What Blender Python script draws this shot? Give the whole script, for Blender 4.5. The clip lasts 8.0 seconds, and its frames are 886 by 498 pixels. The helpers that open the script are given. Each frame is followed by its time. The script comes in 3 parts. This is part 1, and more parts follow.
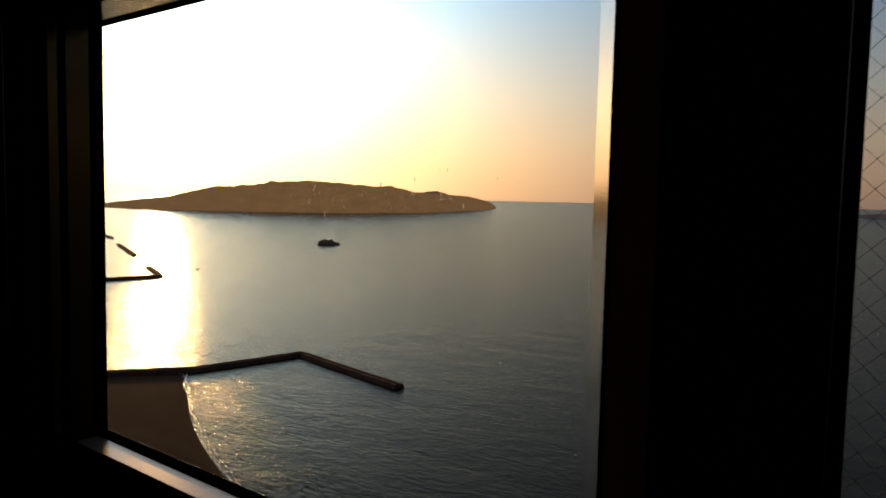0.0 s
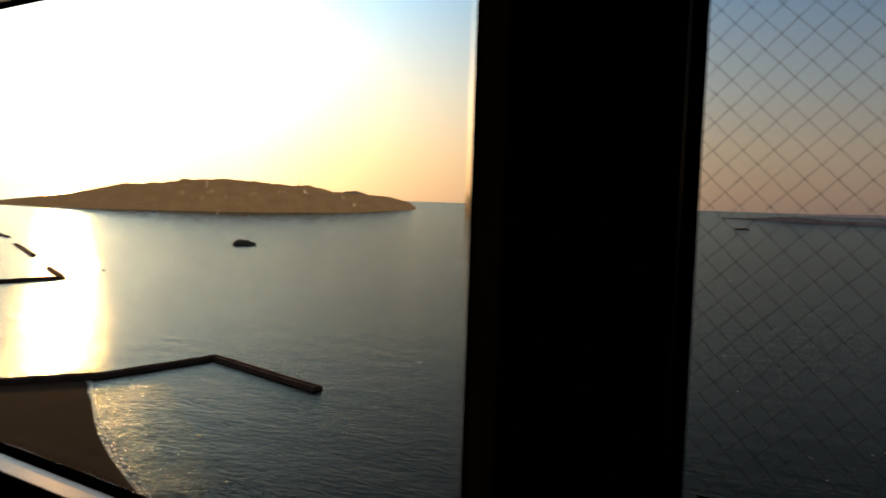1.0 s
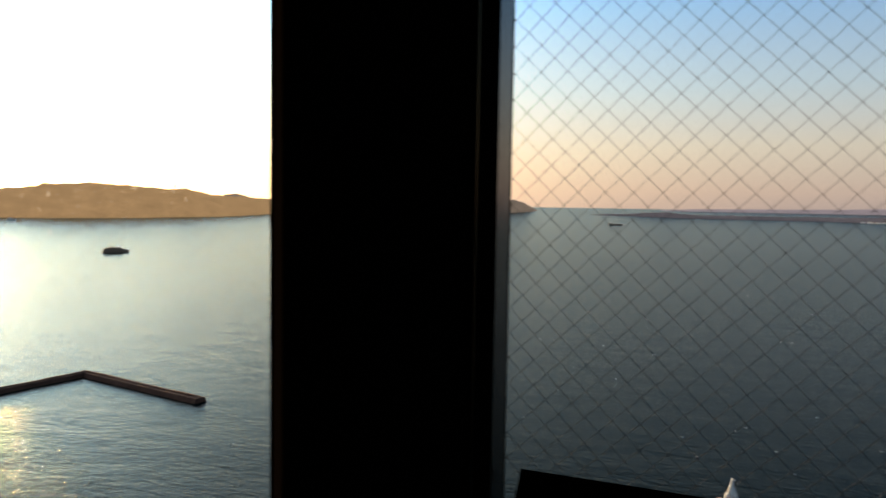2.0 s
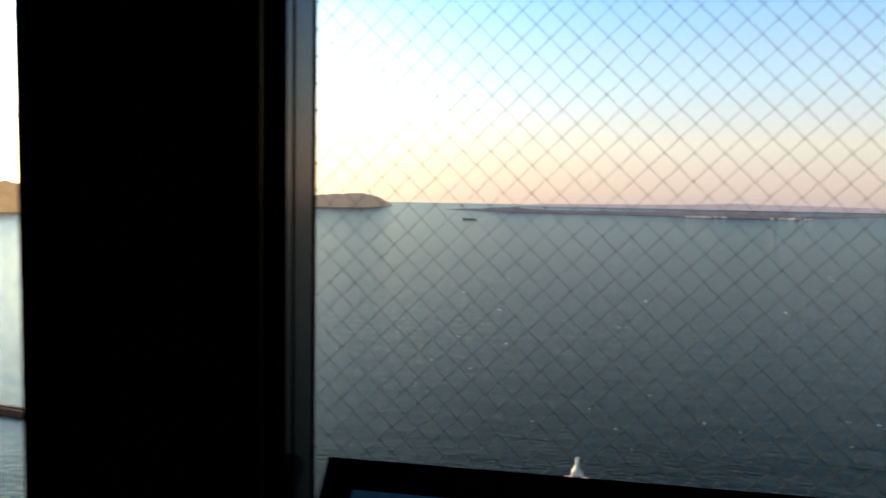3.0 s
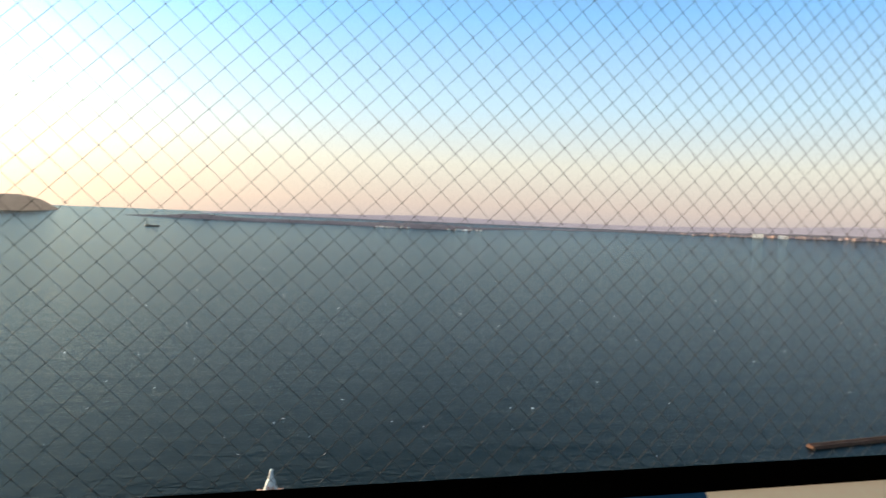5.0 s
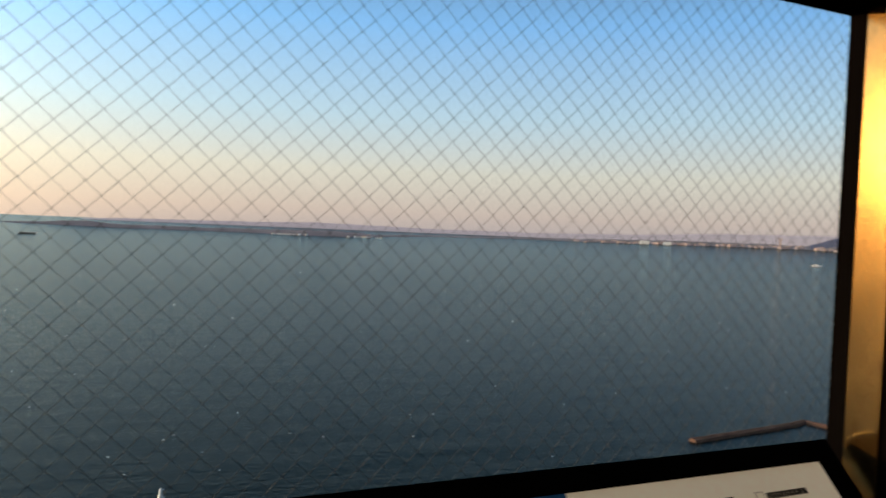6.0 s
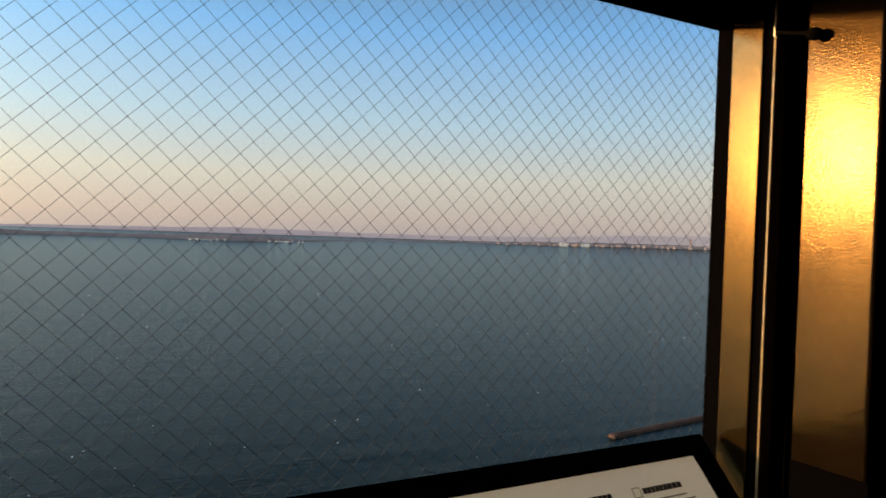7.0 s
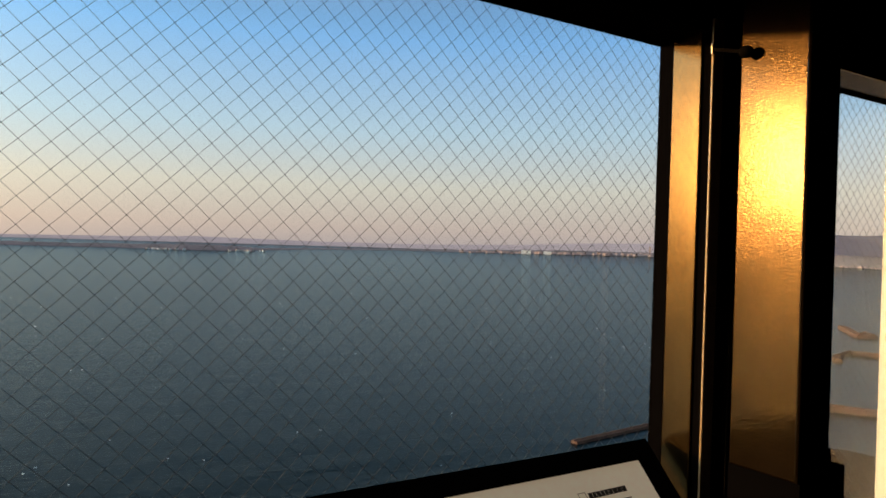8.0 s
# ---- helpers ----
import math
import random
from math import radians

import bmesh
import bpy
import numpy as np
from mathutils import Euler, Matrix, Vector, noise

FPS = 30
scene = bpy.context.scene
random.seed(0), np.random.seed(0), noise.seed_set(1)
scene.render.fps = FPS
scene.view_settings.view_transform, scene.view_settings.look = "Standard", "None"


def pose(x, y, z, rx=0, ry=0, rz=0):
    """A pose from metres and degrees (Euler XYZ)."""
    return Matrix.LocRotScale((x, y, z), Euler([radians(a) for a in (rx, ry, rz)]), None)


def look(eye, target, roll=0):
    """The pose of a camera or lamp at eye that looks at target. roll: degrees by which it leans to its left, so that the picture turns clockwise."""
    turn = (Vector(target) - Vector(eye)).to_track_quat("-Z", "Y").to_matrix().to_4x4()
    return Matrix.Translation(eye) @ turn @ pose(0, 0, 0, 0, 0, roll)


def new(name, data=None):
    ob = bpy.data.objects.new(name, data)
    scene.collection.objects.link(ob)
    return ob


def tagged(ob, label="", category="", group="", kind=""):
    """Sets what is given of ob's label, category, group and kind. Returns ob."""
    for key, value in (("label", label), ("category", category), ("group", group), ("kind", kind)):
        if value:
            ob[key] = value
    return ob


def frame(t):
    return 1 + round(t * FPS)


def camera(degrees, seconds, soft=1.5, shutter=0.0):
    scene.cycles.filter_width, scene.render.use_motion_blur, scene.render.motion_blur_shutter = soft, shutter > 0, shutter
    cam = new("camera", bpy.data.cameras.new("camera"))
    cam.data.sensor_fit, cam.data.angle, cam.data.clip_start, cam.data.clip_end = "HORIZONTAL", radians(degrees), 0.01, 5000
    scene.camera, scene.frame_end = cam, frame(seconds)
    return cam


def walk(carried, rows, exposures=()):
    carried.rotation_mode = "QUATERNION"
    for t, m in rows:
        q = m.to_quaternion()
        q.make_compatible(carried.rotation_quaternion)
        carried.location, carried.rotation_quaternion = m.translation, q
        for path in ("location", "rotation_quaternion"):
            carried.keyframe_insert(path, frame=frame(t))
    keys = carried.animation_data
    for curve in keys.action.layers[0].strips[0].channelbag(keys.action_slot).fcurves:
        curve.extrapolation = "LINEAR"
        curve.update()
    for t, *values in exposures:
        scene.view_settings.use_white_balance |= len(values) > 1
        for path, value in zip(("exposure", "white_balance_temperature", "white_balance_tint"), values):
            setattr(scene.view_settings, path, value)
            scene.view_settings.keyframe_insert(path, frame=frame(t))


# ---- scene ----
cam = camera(64.40, 8.0, soft=1.6, shutter=0.6)
PATH = [
    (0.0, pose(-0.358, -1.174, 1.617, 85.79, -1.27, 37.24)),
    (0.5, pose(-0.331, -1.177, 1.620, 85.94, -1.56, 34.95)),
    (1.0, pose(-0.293, -1.164, 1.616, 86.00, -1.83, 30.74)),
    (2.5, pose(-0.158, -1.112, 1.591, 86.24, -0.66, 16.08)),
    (3.0, pose(-0.122, -1.100, 1.586, 86.05, -1.06, 9.80)),
    (3.5, pose(-0.076, -1.110, 1.589, 86.02, -1.54, 3.31)),
    (4.0, pose(-0.058, -1.108, 1.590, 86.43, -2.05, -3.20)),
    (4.5, pose(-0.043, -1.116, 1.593, 86.97, -2.20, -9.68)),
    (6.0, pose(0.019, -1.162, 1.613, 88.41, -2.38, -22.90)),
    (6.5, pose(0.071, -1.174, 1.619, 88.72, -2.00, -27.05)),
    (7.0, pose(0.096, -1.196, 1.623, 88.94, -1.94, -29.13)),
    (7.5, pose(0.109, -1.214, 1.626, 89.36, -1.99, -31.14)),
    (8.0, pose(0.113, -1.228, 1.630, 89.70, -1.72, -32.14)),
]
EXPOSURES = [(0.0, -1.75, 7900, 28), (1.2, -1.6, 7500, 22), (2.3, 0.08, 6800, 17), (3.4, 0.36, 6600, 14), (4.7, 0.44, 6500, 12), (5.9, 0.02, 6500, 12), (8.0, -0.10, 6550, 13)]
walk(cam, PATH, EXPOSURES)

# ---------------------------------------------------------------- sky and sun
SUN_AZ, SUN_EL = 59.1, 6.5   # degrees to the left of the wall's outward normal, above the horizon
sun_dir = Vector((-math.sin(radians(SUN_AZ)) * math.cos(radians(SUN_EL)), math.cos(radians(SUN_AZ)) * math.cos(radians(SUN_EL)), math.sin(radians(SUN_EL))))
world = bpy.data.worlds.new("world")
scene.world = world
world.use_nodes = True
wn = world.node_tree.nodes
wl = world.node_tree.links
sky = wn.new("ShaderNodeTexSky")
sky.sky_type = "NISHITA"
sky.sun_disc = False
sky.sun_elevation = radians(SUN_EL)
sky.sun_rotation = radians(-SUN_AZ)
sky.altitude = 100
sky.air_density = 1.0
sky.dust_density = 2.5
sky.ozone_density = 1.5
sky_dir = wn.new("ShaderNodeTexCoord")
unit = wn.new("ShaderNodeVectorMath")
unit.operation = "NORMALIZE"
wl.new(sky_dir.outputs["Generated"], unit.inputs[0])
parts = wn.new("ShaderNodeSeparateXYZ")
wl.new(unit.outputs[0], parts.inputs[0])


def world_math(op, a, b=None, c=None):
    n = wn.new("ShaderNodeMath")
    n.operation = op
    for k, v in enumerate((a, b, c)):
        if v is None:
            continue
        if isinstance(v, (int, float)):
            n.inputs[k].default_value = v
        else:
            wl.new(v, n.inputs[k])
    return n.outputs[0]


def height_ramp(stops):
    """A colour by height: rows of (degrees above the horizon, colour)."""
    n = wn.new("ShaderNodeValToRGB")
    while len(n.color_ramp.elements) < len(stops):
        n.color_ramp.elements.new(0.5)
    for e, (deg, col) in zip(n.color_ramp.elements, stops):
        e.position, e.color = max(0.0, math.sin(radians(deg))), (*col, 1)
    wl.new(parts.outputs["Z"], n.inputs[0])
    return n.outputs["Color"]


# clear evening air: a hazy, rosy horizon under blue, and the wide glow that the low sun makes in the haze
air = height_ramp([(0, (0.50, 0.43, 0.42)), (1.2, (0.60, 0.50, 0.45)), (4.5, (0.68, 0.66, 0.58)), (9, (0.48, 0.66, 0.78)), (16, (0.22, 0.49, 0.86)), (20, (0.13, 0.30, 0.55)), (26, (0.035, 0.095, 0.155)), (45, (0.022, 0.065, 0.11)), (90, (0.015, 0.045, 0.09))])
warm = height_ramp([(0, (0.97, 0.60, 0.26)), (3, (1.0, 0.70, 0.34)), (8, (0.85, 0.82, 0.58)), (16, (0.42, 0.80, 1.0)), (26, (0.80, 0.92, 0.95)), (50, (0.45, 0.52, 0.55))])
near = wn.new("ShaderNodeVectorMath")
near.operation = "DOT_PRODUCT"
near.inputs[1].default_value = sun_dir
wl.new(unit.outputs[0], near.inputs[0])
angle = world_math("MULTIPLY", world_math("ARCCOSINE", world_math("MINIMUM", near.outputs["Value"], 1.0)), 180 / math.pi)
wide = world_math("MINIMUM", world_math("MULTIPLY", world_math("POWER", math.e, world_math("DIVIDE", angle, -13.0)), 22.0), 8.0)
core = world_math("MULTIPLY", world_math("POWER", math.e, world_math("DIVIDE", angle, -3.5)), 36.0)
glow = wn.new("ShaderNodeVectorMath")
glow.operation = "SCALE"
wl.new(warm, glow.inputs[0])
wl.new(world_math("ADD", wide, core), glow.inputs["Scale"])
# upper air, mostly out of view, brightened on the sun's half to lift the sea
veil = wn.new("ShaderNodeVectorMath")
veil.operation = "SCALE"
wl.new(height_ramp([(0, (0, 0, 0)), (17.5, (0, 0, 0)), (25, (1.0, 0.95, 0.86)), (60, (0.8, 0.85, 0.85))]), veil.inputs[0])
wl.new(world_math("MULTIPLY", world_math("POWER", math.e, world_math("DIVIDE", angle, -20.0)), 10.5), veil.inputs["Scale"])
blue = wn.new("ShaderNodeVectorMath")
blue.operation = "MULTIPLY_ADD"
blue.inputs[1].default_value = (0.02, 0.02, 0.02)
wl.new(sky.outputs["Color"], blue.inputs[0])
wl.new(air, blue.inputs[2])
total = wn.new("ShaderNodeVectorMath")
total.operation = "ADD"
wl.new(blue.outputs[0], total.inputs[0])
wl.new(glow.outputs[0], total.inputs[1])
whole = wn.new("ShaderNodeVectorMath")
whole.operation = "ADD"
wl.new(total.outputs[0], whole.inputs[0])
wl.new(veil.outputs[0], whole.inputs[1])
wl.new(whole.outputs[0], wn["Background"].inputs["Color"])
wn["Background"].inputs["Strength"].default_value = 1.0
sun = new("sun", bpy.data.lights.new("sun", "SUN"))
sun.data.energy, sun.data.angle, sun.data.color = 6.0, radians(1.4), (1.0, 0.55, 0.16)
sun.matrix_world = look(sun_dir * 50, (0, 0, 0))


# ---------------------------------------------------------------- materials
def material(name, base, rough=0.5, metal=0.0, vary=0.25, scale=8.0, grain=120.0, bump=0.0, bump_scale=200.0, spec=0.5, glow=None, coat=0.0, ripple=False):
    """A procedural surface: broad stains and fine grain over one base colour, with a fine relief."""
    m = bpy.data.materials.new(name)
    m.use_nodes = True
    n, l = m.node_tree.nodes, m.node_tree.links
    b = n["Principled BSDF"]
    co = n.new("ShaderNodeTexCoord")
    broad, fine = n.new("ShaderNodeTexNoise"), n.new("ShaderNodeTexNoise")
    broad.inputs["Scale"].default_value, broad.inputs["Detail"].default_value = scale, 5
    fine.inputs["Scale"].default_value, fine.inputs["Detail"].default_value = grain, 3
    l.new(co.outputs["Object"], broad.inputs["Vector"])
    l.new(co.outputs["Object"], fine.inputs["Vector"])
    add = n.new("ShaderNodeMath")
    add.operation = "ADD"
    l.new(broad.outputs["Fac"], add.inputs[0])
    l.new(fine.outputs["Fac"], add.inputs[1])
    ramp = n.new("ShaderNodeMapRange")
    ramp.inputs["From Min"].default_value, ramp.inputs["From Max"].default_value = 0.6, 1.4
    ramp.inputs["To Min"].default_value, ramp.inputs["To Max"].default_value = 1 - vary, 1 + vary
    l.new(add.outputs[0], ramp.inputs["Value"])
    mul = n.new("ShaderNodeVectorMath")
    mul.operation = "SCALE"
    mul.inputs[0].default_value = base
    l.new(ramp.outputs[0], mul.inputs["Scale"])
    l.new(mul.outputs[0], b.inputs["Base Color"])
    b.inputs["Roughness"].default_value = rough
    b.inputs["Metallic"].default_value = metal
    b.inputs["Specular IOR Level"].default_value = spec
    b.inputs["Coat Weight"].default_value = coat
    b.inputs["Coat Roughness"].default_value = 0.13
    if bump:
        t = n.new("ShaderNodeTexNoise")
        t.inputs["Scale"].default_value, t.inputs["Detail"].default_value = bump_scale, 2
        if ripple:
            flat = n.new("ShaderNodeMapping")
            flat.inputs["Scale"].default_value = (0.75, 0.75, 1.3)
            l.new(co.outputs["Object"], flat.inputs["Vector"])
            l.new(flat.outputs[0], t.inputs["Vector"])
        else:
            l.new(co.outputs["Object"], t.inputs["Vector"])
        k = n.new("ShaderNodeBump")
        k.inputs["Strength"].default_value, k.inputs["Distance"].default_value = bump, 0.002
        l.new(t.outputs["Fac"], k.inputs["Height"])
        l.new(k.outputs[0], b.inputs["Normal"])
        l.new(k.outputs[0], b.inputs["Coat Normal"])
    # glow: plain emission, for painted haze on far land and for the board prints
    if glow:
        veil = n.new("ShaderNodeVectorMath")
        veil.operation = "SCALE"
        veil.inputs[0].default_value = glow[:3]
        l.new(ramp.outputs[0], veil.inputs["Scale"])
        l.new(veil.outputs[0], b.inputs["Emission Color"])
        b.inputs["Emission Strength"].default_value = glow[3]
    return m


def glass_material():
    m = bpy.data.materials.new("window_glass")
    m.use_nodes = True
    n, l = m.node_tree.nodes, m.node_tree.links
    n.remove(n["Principled BSDF"])
    clear, gloss, mix, edge = n.new("ShaderNodeBsdfTransparent"), n.new("ShaderNodeBsdfGlossy"), n.new("ShaderNodeMixShader"), n.new("ShaderNodeLayerWeight")
    clear.inputs["Color"].default_value = (0.97, 0.985, 0.98, 1)
    gloss.inputs["Roughness"].default_value = 0.01
    steep, low = n.new("ShaderNodeMath"), n.new("ShaderNodeMath")
    steep.operation, low.operation = "POWER", "MULTIPLY_ADD"
    edge.inputs["Blend"].default_value = 0.5
    l.new(edge.outputs["Facing"], steep.inputs[0])
    steep.inputs[1].default_value = 5.0
    l.new(steep.outputs[0], low.inputs[0])
    low.inputs[1].default_value, low.inputs[2].default_value = 0.5, 0.032
    l.new(low.outputs[0], mix.inputs[0])
    l.new(clear.outputs[0], mix.inputs[1])
    l.new(gloss.outputs[0], mix.inputs[2])
    l.new(mix.outputs[0], n["Material Output"].inputs["Surface"])
    return m


def sea_material():
    m = bpy.data.materials.new("sea_water")
    m.use_nodes = True
    n, l = m.node_tree.nodes, m.node_tree.links
    n.remove(n["Principled BSDF"])
    body, gloss, mix = n.new("ShaderNodeBsdfDiffuse"), n.new("ShaderNodeBsdfGlossy"), n.new("ShaderNodeMixShader")
    body.inputs["Color"].default_value = (0.001, 0.006, 0.008, 1)
    gloss.inputs["Roughness"].default_value = 0.12
    gloss.inputs["Color"].default_value = (0.86, 0.975, 1.0, 1)
    facing, steep, low = n.new("ShaderNodeLayerWeight"), n.new("ShaderNodeMath"), n.new("ShaderNodeMath")
    facing.inputs["Blend"].default_value = 0.5
    steep.operation, low.operation = "POWER", "MULTIPLY_ADD"
    l.new(facing.outputs["Facing"], steep.inputs[0])
    steep.inputs[1].default_value = 7.0
    l.new(steep.outputs[0], low.inputs[0])
    low.inputs[1].default_value, low.inputs[2].default_value = 0.56, 0.005
    l.new(low.outputs[0], mix.inputs[0])
    l.new(body.outputs[0], mix.inputs[1])
    l.new(gloss.outputs[0], mix.inputs[2])
    l.new(mix.outputs[0], n["Material Output"].inputs["Surface"])
    co = n.new("ShaderNodeTexCoord")
    last = None
    for scale, stretch, dist in ((0.024, 2.0, 0.95), (0.14, 2.6, 0.42), (0.6, 2.0, 0.17)):
        mp = n.new("ShaderNodeMapping")
        mp.inputs["Rotation"].default_value = (0, 0, radians(12))
        mp.inputs["Scale"].default_value = (scale, scale * stretch, scale)
        l.new(co.outputs["Object"], mp.inputs["Vector"])
        t = n.new("ShaderNodeTexNoise")
        t.inputs["Scale"].default_value, t.inputs["Detail"].default_value = 1.0, 3
        l.new(mp.outputs[0], t.inputs["Vector"])
        k = n.new("ShaderNodeBump")
        k.inputs["Strength"].default_value, k.inputs["Distance"].default_value = 1.0, dist
        l.new(t.outputs["Fac"], k.inputs["Height"])
        if last:
            l.new(last.outputs[0], k.inputs["Normal"])
        last = k
    for node in (body, gloss, facing):
        l.new(last.outputs[0], node.inputs["Normal"])
    return m


M_SEA = sea_material()
M_GLASS = glass_material()
# near-black bronze; on the column cladding it also stands for shade
M_DARK = material("dark_bronze_with_shade", (0.004, 0.0033, 0.003), 0.75, 0.0, 0.3, 5, 90, 0.15, 260, spec=0.0)
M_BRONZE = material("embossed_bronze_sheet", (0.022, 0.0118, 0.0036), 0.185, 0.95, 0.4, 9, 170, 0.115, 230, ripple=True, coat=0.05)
M_LINING = material("smooth_bronze_sheet", (0.047, 0.028, 0.0095), 0.2, 0.9, 0.35, 7, 160, 0.08, 260)
M_LIP = material("sunlit_lip_ochre", (0.25, 0.16, 0.08), 0.4, 0.0, 0.3, 30, 160, 0.08, 260)
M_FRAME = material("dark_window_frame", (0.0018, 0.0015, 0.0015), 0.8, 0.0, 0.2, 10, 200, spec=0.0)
M_SILL = material("grey_sill_metal", (0.10, 0.095, 0.09), 0.2, 0.0, 0.25, 8, 180, 0.06, 300, spec=0.10)
M_CARPET = material("dark_carpet", (0.008, 0.007, 0.007), 0.95, 0, 0.35, 3, 300, 0.6, 500, spec=0.05)
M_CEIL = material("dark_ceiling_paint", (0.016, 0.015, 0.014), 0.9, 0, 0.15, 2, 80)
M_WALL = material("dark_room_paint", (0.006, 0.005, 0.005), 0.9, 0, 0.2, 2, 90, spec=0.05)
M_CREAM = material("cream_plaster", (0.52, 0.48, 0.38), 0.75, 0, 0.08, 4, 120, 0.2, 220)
M_WIRE = material("dull_steel_wire", (0.055, 0.054, 0.053), 0.7, 0.0, 0.1, spec=0.1)
# emission added to both board prints to brighten them; no lamp is built behind
M_SHEET = material("glowing_white_sheet", (0.80, 0.77, 0.70), 0.35, 0, 0.06, 2.5, 60, glow=(0.45, 0.355, 0.225, 0.5))
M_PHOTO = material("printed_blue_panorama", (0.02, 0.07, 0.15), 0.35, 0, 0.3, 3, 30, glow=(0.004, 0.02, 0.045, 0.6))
M_INK = material("black_print", (0.02, 0.02, 0.02), 0.5)
M_GREY = material("grey_print", (0.22, 0.21, 0.20), 0.5)
M_STEEL = material("worn_steel", (0.45, 0.42, 0.38), 0.3, 0.9, 0.2)
M_SAND = material("wet_brown_sand", (0.028, 0.017, 0.012), 0.95, 0, 0.3, 0.03, 0.6, spec=0.02)
M_STONE = material("breakwater_stone", (0.09, 0.053, 0.042), 0.9, 0, 0.4, 0.08, 0.5, spec=0.05)
M_FOAM = material("white_foam", (0.8, 0.8, 0.78), 0.7, 0, 0.1)
M_HULL = material("dark_ship_paint", (0.22, 0.16, 0.12), 0.6, 0, 0.2, 0.2, 2)
M_FERRY = material("tan_ferry_paint", (0.34, 0.27, 0.20), 0.7, 0, 0.2, 0.2, 2)
M_WHITE = material("white_ship_paint", (0.75, 0.74, 0.72), 0.6, 0, 0.1, 0.2, 2)
# far land and town: haze and warm sun glare are put into the emission
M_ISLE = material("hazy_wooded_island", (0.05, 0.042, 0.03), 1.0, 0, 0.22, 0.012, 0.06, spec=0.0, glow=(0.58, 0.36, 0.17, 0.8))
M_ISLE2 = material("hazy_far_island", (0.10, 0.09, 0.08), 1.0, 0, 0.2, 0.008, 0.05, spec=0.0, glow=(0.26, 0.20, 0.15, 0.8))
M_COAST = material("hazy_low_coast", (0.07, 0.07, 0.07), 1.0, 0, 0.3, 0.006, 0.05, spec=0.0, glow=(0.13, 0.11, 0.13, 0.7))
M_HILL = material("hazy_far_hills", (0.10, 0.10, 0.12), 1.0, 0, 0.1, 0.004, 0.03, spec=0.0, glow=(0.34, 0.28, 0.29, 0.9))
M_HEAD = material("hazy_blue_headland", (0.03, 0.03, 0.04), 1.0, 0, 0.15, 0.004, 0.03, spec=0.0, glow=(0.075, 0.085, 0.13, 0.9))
M_TOWN = material("hazy_town_walls", (0.26, 0.20, 0.18), 0.9, 0, 0.4, 0.02, 0.2, spec=0.0, glow=(0.20, 0.16, 0.16, 0.6))
M_ROOF = material("white_spire_roof", (0.55, 0.60, 0.62), 0.6, 0, 0.15, 0.3, 2)
M_BRICK = material("pink_building_wall", (0.55, 0.30, 0.24), 0.8, 0, 0.2, 0.3, 2)


# ---------------------------------------------------------------- building helpers
def part(name, bm, material, parent=None, label=""):
    me = bpy.data.meshes.new(name)
    bm.normal_update()
    bm.to_mesh(me)
    bm.free()
    me.materials.append(material)
    ob = new(name, me)
    if parent:
        ob.parent = parent
    if label:
        ob["label"] = label
    return ob


def empty(name, at=(0, 0, 0)):
    ob = new(name)
    ob.location = at
    ob.empty_display_size = 0.1
    return ob


def add_box(bm, x0, x1, y0, y1, z0, z1, bevel=0.0):
    v = [bm.verts.new((x, y, z)) for z in (z0, z1) for y in (y0, y1) for x in (x0, x1)]
    fs = [bm.faces.new([v[i] for i in q]) for q in ((0, 2, 3, 1), (4, 5, 7, 6), (0, 1, 5, 4), (2, 6, 7, 3), (0, 4, 6, 2), (1, 3, 7, 5))]
    if bevel:
        bmesh.ops.bevel(bm, geom=list({e for f in fs for e in f.edges}), offset=bevel, segments=2, affect="EDGES", profile=0.5)
    return bm


def box(x0, x1, y0, y1, z0, z1, bevel=0.0):
    return add_box(bmesh.new(), x0, x1, y0, y1, z0, z1, bevel)


def add_prism(bm, outline, z0, z1, bevel=0.0):
    """An upright prism over an outline that runs anticlockwise, seen from above."""
    low = [bm.verts.new((x, y, z0)) for x, y in outline]
    high = [bm.verts.new((x, y, z1)) for x, y in outline]
    k = len(outline)
    bm.faces.new(low[::-1])
    bm.faces.new(high)
    sides = [bm.faces.new((low[i], low[(i + 1) % k], high[(i + 1) % k], high[i])) for i in range(k)]
    if bevel:
        up = [e for f in sides for e in f.edges if abs(e.verts[0].co.z - e.verts[1].co.z) > 1e-6]
        bmesh.ops.bevel(bm, geom=list(set(up)), offset=bevel, segments=2, affect="EDGES", profile=0.5)
    return bm


def prism(outline, z0, z1, bevel=0.0):
    return add_prism(bmesh.new(), outline, z0, z1, bevel)


def polar(az, r):
    return Vector((-math.sin(radians(az)) * r, math.cos(radians(az)) * r))


# ---------------------------------------------------------------- the sea
SEA_Z, FLAT, FAR, END_Z = -115.0, 1500.0, 4900.0, -15.0


def sea_level(r):
    return SEA_Z + (END_Z - SEA_Z) * (max(0.0, r - FLAT) / (FAR - FLAT)) ** 2


